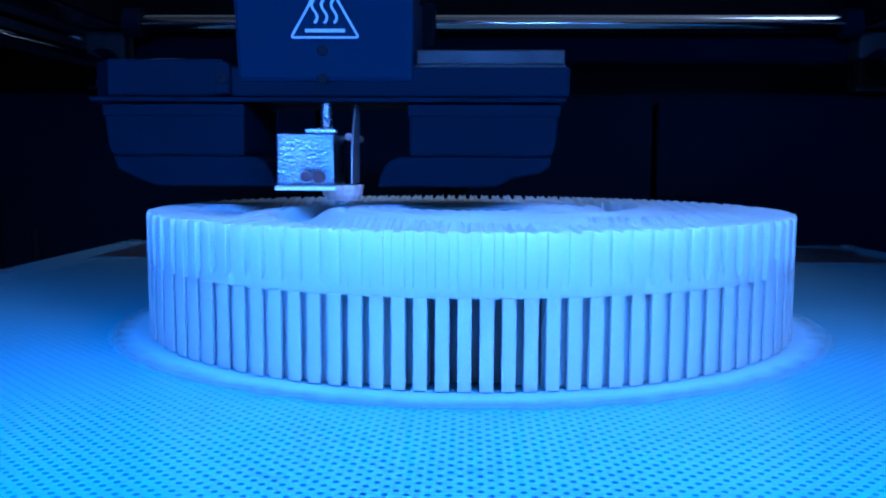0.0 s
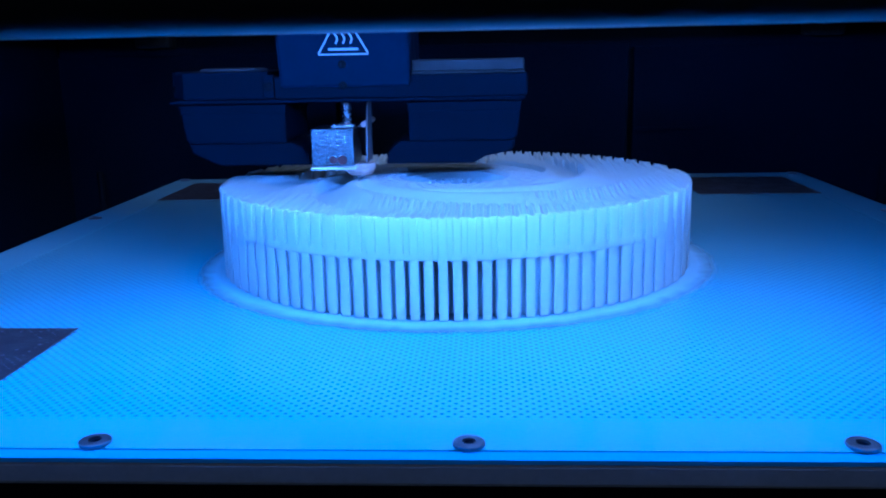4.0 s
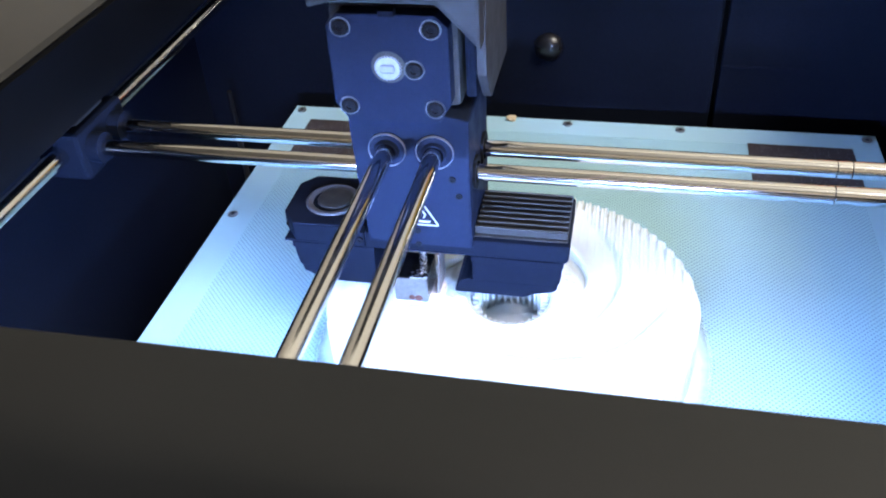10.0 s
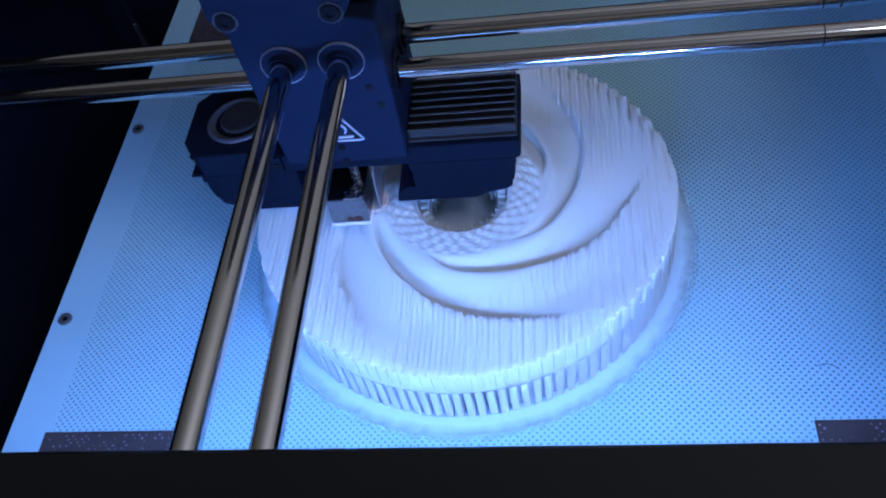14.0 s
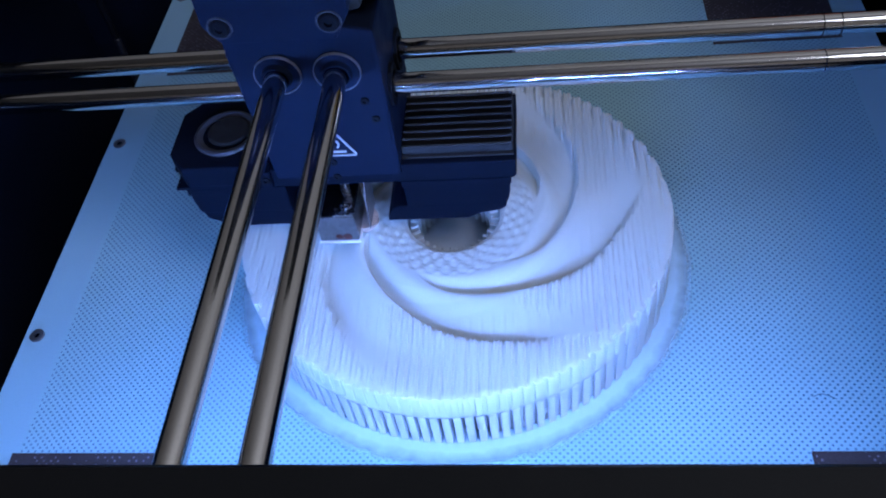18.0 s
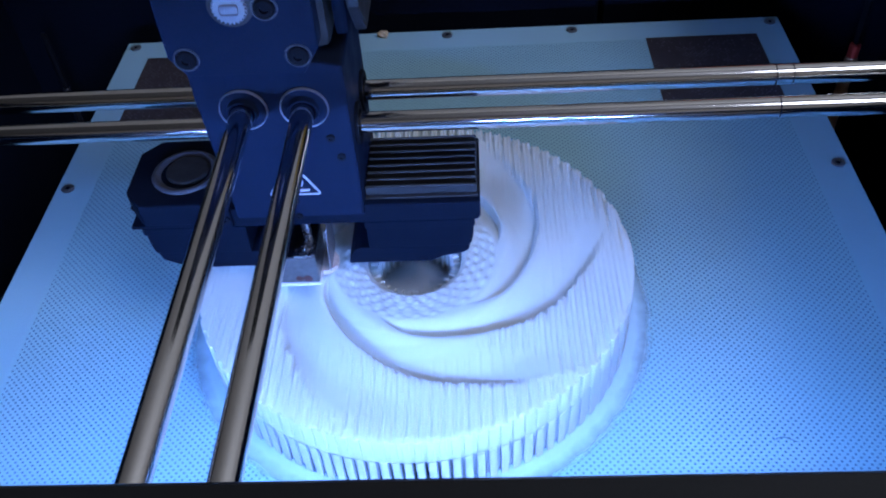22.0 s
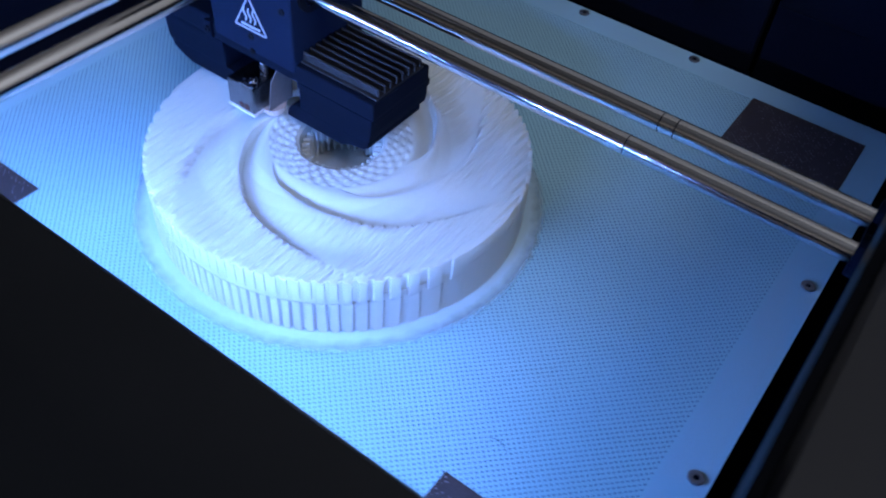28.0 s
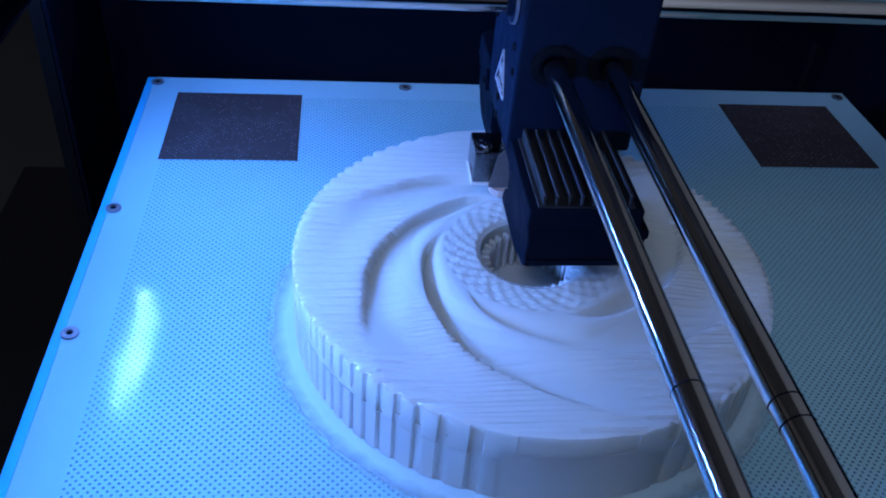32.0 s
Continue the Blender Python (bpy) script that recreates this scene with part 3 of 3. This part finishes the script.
def swirl_height(r, a):
    """Height of the top: a dimpled hub ring, six swirling blades with a steep inner edge over smooth channels, and a ribbed rim."""
    line = np.interp(r, BEND_R, np.radians(BEND_A))
    turn = 2 * math.pi * (r * np.cos(a) - LINE_AT) / LINE
    gap, inside = np.clip(np.cos(turn), 0, 1) ** 1.3, np.clip(-np.cos(turn), 0, 1) ** 1.5     # between loops, inside a loop
    across = np.clip(np.abs(np.sin(a)) * 2.0, 0.2, 1)
    outer = step((r - 0.0420) / 0.006)
    ph = (6 * (a - line) / (2 * math.pi) + 0.048 * gap * outer * across) % 1.0
    deep = 0.0036 * step((r - 0.0272) / 0.0065) * step((0.0705 - r) / 0.0260)
    valley = np.where(ph > 0.875, step((ph - 0.875) / 0.115), np.cos(np.clip(ph / 0.80, 0, 1) * math.pi / 2) ** 1.7)
    z = PH - deep * valley
    lattice = np.sin(a * 30 + np.floor((r - 0.0165) / 0.0027) * math.pi) * np.sin((r - 0.0165) / 0.0027 * math.pi) ** 2
    z = z + np.where((r > 0.0165) & (r < 0.0273), 0.00032 * lattice * np.clip((r - 0.0165) / 0.002, 0, 1), 0)
    z = z - 0.0008 * np.exp(-((r - 0.0162) / 0.0008) ** 2)
    near = step((ph - 0.40 + (r - 0.0500) * 28) / 0.16) * step((r - 0.0405) / 0.004) * step((0.985 - ph) / 0.05)
    z = z - 0.0009 * (gap + 0.45 * inside) * near * across * np.where(np.sin(a) > 0, 1.0, step((0.0720 - r) / 0.0050))
    rim = step((r - 0.0655) / 0.004)
    z = z - gap * rim * across * np.where(np.sin(a) > 0, 0.0016, 0.0003)
    return z


def top_mesh():
    na, nr = 2200, 200
    ang = np.arange(na) * 2 * math.pi / na
    rad = np.r_[0.0158, np.linspace(0.0158, PR - 0.0012, nr - 1)]
    R, AA = np.meshgrid(rad, ang, indexing="ij")
    Z = swirl_height(R, AA)
    Z[0] = 0.012
    Z[1] -= 0.0004
    rings = [np.stack([R[i] * np.cos(ang), R[i] * np.sin(ang), Z[i]], 1) for i in range(nr)]
    x = PR * np.cos(ang)
    out_r = np.where(comb(x) > 0, PR + 0.0001, PR - step((np.abs(np.sin(ang)) - 0.15) / 0.3) * (0.0002 + 0.0007 * np.abs(np.sin(2 * ang))) - 0.0007 * np.clip(np.sin(ang), 0, 1))
    low_r = np.where(np.abs(np.sin(ang)) < 0.75, out_r - 0.00005, PR - 0.0002)
    for rr, zz in ((out_r - 0.0002, Z[-1] - 0.0001), (out_r, Z[-1] - 0.0005), (out_r, np.full(na, 0.0185)), (low_r, np.full(na, 0.0172)), (low_r, np.full(na, 0.0156)), (np.full(na, 0.0158), np.full(na, 0.0156)), (np.full(na, 0.0158), np.full(na, 0.012))):
        rings.append(np.stack([rr * np.cos(ang), rr * np.sin(ang), zz], 1))
    verts = np.concatenate(rings)
    n = len(rings)
    i, k = np.meshgrid(np.arange(n - 1), np.arange(na), indexing="ij")
    k2 = (k + 1) % na
    faces = np.stack([i * na + k, (i + 1) * na + k, (i + 1) * na + k2, i * na + k2], -1).reshape(-1, 4)
    return verts.tolist(), faces.tolist()


top = sheet("swirl_top", *top_mesh(), M_PRINT, printed, "white ribbed top with swirling blades", smooth=True)
top.data.set_sharp_from_angle(angle=radians(40))
part("hub_wall", lathe([(0.0150, 0.0008), (0.0162, 0.0008), (0.0162, 0.0157), (0.0150, 0.0157)], (0, 0, 0), "z", 64, True), M_PRINT, printed)
part("hub_floor", lathe([(0.0, 0.0095), (0.0155, 0.0095), (0.0155, 0.0106), (0.0, 0.0106)], (0, 0, 0), "z", 48), M_PRINT, printed)
# ring added behind the slots to keep them from going black
part("slot_back_ring", lathe([(0.0655, 0.0008), (0.0665, 0.0008), (0.0665, 0.0157), (0.0655, 0.0157)], (0, 0, 0), "z", 96, True), M_PRINT, printed)
for mid in (0, 180):
    # skins closing the slots, their graded depth made up to set each slot's darkness
    for lo, hi, depth in ((-85, -80, 0.0040), (-80, -72, 0.0024), (-72, -63, 0.0016), (-63, -51, 0.0011), (-51, -39, 0.0007), (-39, -15, 0.0004), (-15, 15, -0.00012), (15, 39, 0.0004), (39, 51, 0.0007), (51, 63, 0.0011), (63, 72, 0.0016), (72, 80, 0.0024), (80, 85, 0.0040)):
        arc = [radians(mid + lo + (hi - lo) * k / 10) for k in range(11)]
        part("graded_skin", prism([(r * math.cos(a), r * math.sin(a)) for r, run in ((PR - depth, arc), (PR - depth - 0.0010, arc[::-1])) for a in run], "z", 0.0008, 0.0190 if abs(lo) < 40 and hi < 40 else 0.0157), M_PRINT, printed)
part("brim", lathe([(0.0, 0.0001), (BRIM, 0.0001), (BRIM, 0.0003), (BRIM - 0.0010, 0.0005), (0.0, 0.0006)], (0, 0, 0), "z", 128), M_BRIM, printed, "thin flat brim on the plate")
for k in range(-20, 21):
    x = LINE_AT + k * LINE
    xs = [min(max(x + f * WALL, -PR + 0.0004), PR - 0.0004) for f in (-0.5, -0.25, 0, 0.25, 0.5)]
    far = [(u, math.sqrt((PR + 0.0001) ** 2 - u * u)) for u in xs]
    near = [(u, math.sqrt(max(0.0160 ** 2 - u * u, 0.0))) for u in xs]
    if abs(x) < 0.0162:
        for sg in (-1, 1):
            part("support_wall", prism([(u, sg * v) for u, v in far + near[::-1]], "z", 0.0008, 0.0157), M_PRINT, printed)
    else:
        part("support_wall", prism(far + [(u, -v) for u, v in far[::-1]], "z", 0.0008, 0.0157), M_PRINT, printed)
for k in range(30):
    o = part("hub_fin", box(0.0125, 0.0152, -0.0006, 0.0006, 0.0008, 0.0230, 0.0002, 1), M_PRINT, printed)
    o.rotation_euler = (0, 0, 2 * math.pi * k / 30)

# ---- print head ----
head = thing("print_head", "black print head with heat sink and fan on steel rods", "print head", at=(HX, HY, -0.0054))
head.scale = (1.04, 1.04, 1.0)
part("carriage_body", prism([(-0.0105, 0.0600), (0.0275, 0.0600), (0.0275, 0.1130), (0.0195, 0.1150), (-0.0125, 0.1150), (-0.0125, 0.1050)], "y", 0.0, 0.036, 0.0010), M_HEAD, head, "dark anodised metal carriage body")
part("face_plate", prism([(-0.0110, 0.1130), (0.0185, 0.1130), (0.0230, 0.1205), (0.0230, 0.1465), (0.0190, 0.1505), (-0.0110, 0.1505), (-0.0150, 0.1465), (-0.0150, 0.1190)], "y", -0.0022, 0.0040, 0.0006), M_HEAD, head, "dark metal motor plate")
part("motor", box(-0.0165, 0.0250, 0.0045, 0.040, 0.1155, 0.1510, 0.003), M_MOTOR, head, "matt black stepper motor")
part("hood", prism([(-0.0195, 0.1525), (-0.0120, 0.1545), (0.0200, 0.1545), (0.0330, 0.1400), (0.0335, 0.2100), (-0.0200, 0.2100)], "y", -0.0045, 0.048, 0.0015), M_HOOD, head, "dark grey plastic hood over the motor")
part("side_cover", prism([(0.0020, 0.1540), (0.0020, 0.1290), (0.0110, 0.1170), (0.0450, 0.1170), (0.0450, 0.1540)], "x", 0.0305, 0.0336, 0.0006), M_HOOD, head)
part("top_notch", box(0.0020, 0.0070, -0.0030, 0.0, 0.1500, 0.1520, 0.0003), M_INNER, head)
part("side_latch", box(0.0265, 0.0300, 0.004, 0.012, 0.120, 0.150, 0.001), M_DUCT, head)
for x, z in ((-0.0103, 0.1185), (0.0177, 0.1185), (-0.0103, 0.1460), (0.0177, 0.1460), (0.0118, 0.1322)):
    o = part("screw", screw_meshes("y", 0.0026, 0.0008), M_STEEL, head)
    o.location = (x, -0.0024, z)
    part("rim", lathe([(0.0029, -0.0003), (0.0033, -0.0003), (0.0033, 0.0002), (0.0029, 0.0002)], (0, 0, 0), "y", 28, True), M_RIM, o, "thin lighter rim")
for x, z in ((0.0080, 0.0668), (0.0080, 0.0606), (0.0215, 0.0900), (0.0235, 0.0832), (-0.0075, 0.0870)):
    o = part("screw", screw_meshes("y", 0.0012, 0.0004), M_STEEL, head)
    o.location = (x, -0.0002, z)


def gear():
    pts = []
    for k in range(48):
        r = 0.0043 if k % 2 else 0.0036
        a = 2 * math.pi * k / 48
        pts.append((0.0038 + r * math.cos(a), 0.1330 + r * math.sin(a)))
    return prism(pts, "y", -0.0036, -0.0024)


part("gear_recess", lathe([(0, -0.0023), (0.0055, -0.0023)], (0.0038, -0.0002, 0.1330), "y", 32), M_MOTOR, head)
g = part("drive_gear", gear(), M_GEAR, head, "small pale toothed gear")
part("shaft_end", box(0.0015, 0.0061, -0.0043, -0.0036, 0.1317, 0.1343, 0.0009), M_GEAR, g, "flattened shaft end")
for dx in (0.0, 0.0161):
    b = part("bush", lathe([(0.0034, -0.0030), (0.0040, -0.0030), (0.0042, -0.0012), (0.0060, -0.0010), (0.0064, -0.0004), (0.0064, 0.001), (0.0034, 0.001)], (dx, 0, 0.101), "y", 40, True), M_HEAD, head, smooth=True)
    part("bush_ring", lathe([(0.00612, -0.0012), (0.00632, -0.0013), (0.0064, -0.0004), (0.00615, -0.0004)], (dx, 0, 0.101), "y", 40, True), M_RING, b, "thin pale ring")
for dy in (0.0096, 0.0252):
    for xx in (0.0275, -0.0120):
        part("bush", lathe([(0.0040, -0.0010), (0.0062, -0.0010), (0.0062, 0.0010), (0.0040, 0.0010)], (xx, dy, 0.0875), "x", 32, True), M_STEEL, head, smooth=True)

# hot surface sign: outlined triangle, three waves and a bar
sign = part("warning_sign", box(0.0079, 0.0081, -0.00012, -0.0001, 0.0760, 0.0762), M_SIGN, head, "white hot surface warning sign")


def stroke(points, width, y0=-0.0005, y1=-0.0001):
    """A band of even width along a line in the face of the carriage."""
    pts = [Vector(p) for p in points]
    left, right = [], []
    for i, p in enumerate(pts):
        d = (pts[min(i + 1, len(pts) - 1)] - pts[max(i - 1, 0)]).normalized()
        nrm = Vector((-d.y, d.x)) * width / 2
        left.append(p + nrm)
        right.append(p - nrm)
    bm = bmesh.new()
    rows = [[bm.verts.new((q.x, y, q.y)) for q in side] for y in (y0, y1) for side in (left, right)]
    for i in range(len(pts) - 1):
        for a, b in ((0, 1), (1, 3), (3, 2), (2, 0)):
            bm.faces.new((rows[a][i], rows[a][i + 1], rows[b][i + 1], rows[b][i]))
    return bm


T = [(0.0085, 0.0828), (0.0158, 0.0697), (0.0012, 0.0697)]
for k in range(3):
    p, q = Vector(T[k]), Vector(T[(k + 1) % 3])
    part("sign_edge", stroke([p.lerp(q, 0.06), q.lerp(p, 0.06)], 0.00042), M_SIGN, sign)
    p0 = Vector(T[k])
    a, b = p0.lerp(Vector(T[k - 1]), 0.06), p0.lerp(q, 0.06)
    part("sign_edge", stroke([a, a.lerp(p0, 0.55), b.lerp(p0, 0.55), b], 0.00042), M_SIGN, sign)
for k in range(3):
    x = 0.0063 + 0.0021 * k
    part("sign_wave", stroke([(x + 0.0006 * math.sin(u * 6.2), 0.0728 + 0.0053 * u + 0.0003 * k * 0) for u in [i / 12 for i in range(13)]], 0.00046), M_SIGN, sign)
part("sign_bar", stroke([(0.0043, 0.0712), (0.0128, 0.0712)], 0.0007), M_SIGN, sign)

# lower flange with fan, heat sink and ducts
part("flange", box(-0.0125, 0.0612, 0.0008, 0.031, 0.0568, 0.0634, 0.0006), M_DUCT, head)
part("flange_lip", box(-0.0440, 0.0606, 0.0014, 0.032, 0.0556, 0.0567, 0.0003), M_DUCT, head)
fan = part("fan_unit", prism([(-0.0450, 0.0080), (-0.0395, 0.0010), (-0.0140, 0.0010), (-0.0140, 0.0325), (-0.0395, 0.0325), (-0.0450, 0.0265)], "z", 0.0568, 0.0652, 0.0008), M_DUCT, head, "black fan housing")
part("fan_ring", lathe([(0.0074, 0.0651), (0.0079, 0.0655), (0.0092, 0.0660), (0.0100, 0.0658), (0.0104, 0.0651)], (-0.0285, 0.0165, 0), "z", 40), M_GREY, fan, "pale grey ring")
part("fan_hub", lathe([(0.0, 0.0660), (0.0060, 0.0660), (0.0068, 0.0656), (0.0068, 0.0650), (0.0, 0.0650)], (-0.0278, 0.0172, 0), "z", 32), M_MOTOR, fan)
for x, z in ((-0.0138, 0.0606), (-0.0432, 0.0600)):
    o = part("screw", screw_meshes("y", 0.0013, 0.0005), M_STEEL, head)
    o.location = (x, -0.0007 if x > -0.02 else 0.0066, z)
part("clip", box(-0.0155, -0.0122, -0.0006, 0.004, 0.0572, 0.0640, 0.0005), M_DUCT, head)
sink = part("heat_sink", box(0.0276, 0.0606, 0.0030, 0.0285, 0.0635, 0.0641, 0.0002), M_MOTOR, head, "black finned heat sink")
for k in range(8):
    y = 0.0040 + k * 0.0032
    part("fin", box(0.0278, 0.0604, y, y + 0.0010, 0.0642, 0.0676, 0.0003, 1), M_MOTOR, sink)


def duct(s):
    """Air duct under the flange: a box with a slanting outer end, and a foot that reaches in towards the nozzle."""
    if s < 0:
        boxy = [(-0.0100, 0.0552), (-0.0411, 0.0552), (-0.0408, 0.0490), (-0.0402, 0.0446), (-0.0390, 0.0434), (-0.0100, 0.0434)]
        foot = [(-0.0085, 0.0433), (-0.0395, 0.0433), (-0.0388, 0.0405), (-0.0340, 0.0380), (-0.0300, 0.0364), (-0.0031, 0.0364), (-0.0036, 0.0392), (-0.0055, 0.0420)]
    else:
        boxy = [(0.0265, 0.0552), (0.0591, 0.0552), (0.0588, 0.0480), (0.0582, 0.0446), (0.0570, 0.0434), (0.0265, 0.0434)]
        foot = [(0.0240, 0.0433), (0.0576, 0.0433), (0.0574, 0.0412), (0.0555, 0.0398), (0.0490, 0.0384), (0.0455, 0.0364), (0.0196, 0.0364), (0.0200, 0.0392), (0.0216, 0.0420)]
    return prism(boxy, "y", 0.0022, 0.0340, 0.0006), prism(foot, "y", 0.0026, 0.0320, 0.0005)


for s in (-1, 1):
    upper, foot = duct(s)
    d = part("air_duct", upper, M_DUCT, head, "black air duct")
    part("duct_foot", foot, M_DUCT, d)
    x0, x1 = (-0.0414, -0.0097) if s < 0 else (0.0262, 0.0594)
    part("duct_collar", box(x0, x1, 0.0018, 0.0344, 0.0524, 0.0551, 0.0003), M_DUCT, d)
part("heat_sheet", prism([(-0.0010, 0.0372), (0.0110, 0.0372), (0.0120, 0.0554), (0.0060, 0.0554), (0.0010, 0.0490)], "x", 0.0140, 0.0144), M_SHEET, head, "thin pale heat sheet beside the block")
hot = part("heater_block", box(-0.0012, 0.0112, -0.0056, 0.0100, 0.0368, 0.0482, 0.0005), M_BLOCK, head, "scratched bright aluminium heater block")
for k, (u, w) in enumerate(((0.0052, 0.0020), (0.0078, 0.0024))):
    part("burnt_spot", lathe([(0.0, -0.00006), (w * 0.5, -0.00005), (w * 0.62, 0.0)], (u, -0.0056, 0.0388), "y", 9), M_BURNT, hot, "dark burnt residue")
part("insulation", box(-0.0016, 0.0116, -0.0060, 0.0104, 0.0358, 0.0367, 0.0003), M_WHITE, hot, "thin white sheet under the block")
part("nozzle_sock", lathe([(0.0, 0.0332), (0.0034, 0.0332), (0.0044, 0.0345), (0.0048, 0.0368), (0.0, 0.0368)], (0.0115, 0.004, 0), "z", 14), M_SOCK, head, "stained insulation round the nozzle")
part("nozzle", lathe([(0.0, 0.0318), (0.0006, 0.0318), (0.0020, 0.0333), (0.0020, 0.0345)], (0.0115, 0.004, 0), "z", 16), M_ALU, head)
part("heat_break", rod("z", 0.0482, 0.0556, (0.0080, 0.004, 0), 0.0014, 16, 0.0002), M_ALU, head)
o = part("block_screw", screw_meshes("z", 0.0018, 0.0012), M_ALU, hot)
o.location = (0.0085, -0.0020, 0.0485)
part("clamp_tab", box(0.0050, 0.0115, -0.0058, -0.0028, 0.0484, 0.0493, 0.0002), M_ALU, hot)
part("heater_wire", rod("y", 0.010, 0.032, (0.012, 0, 0.048), 0.0009, 10, 0.0002), M_SOCK, head)
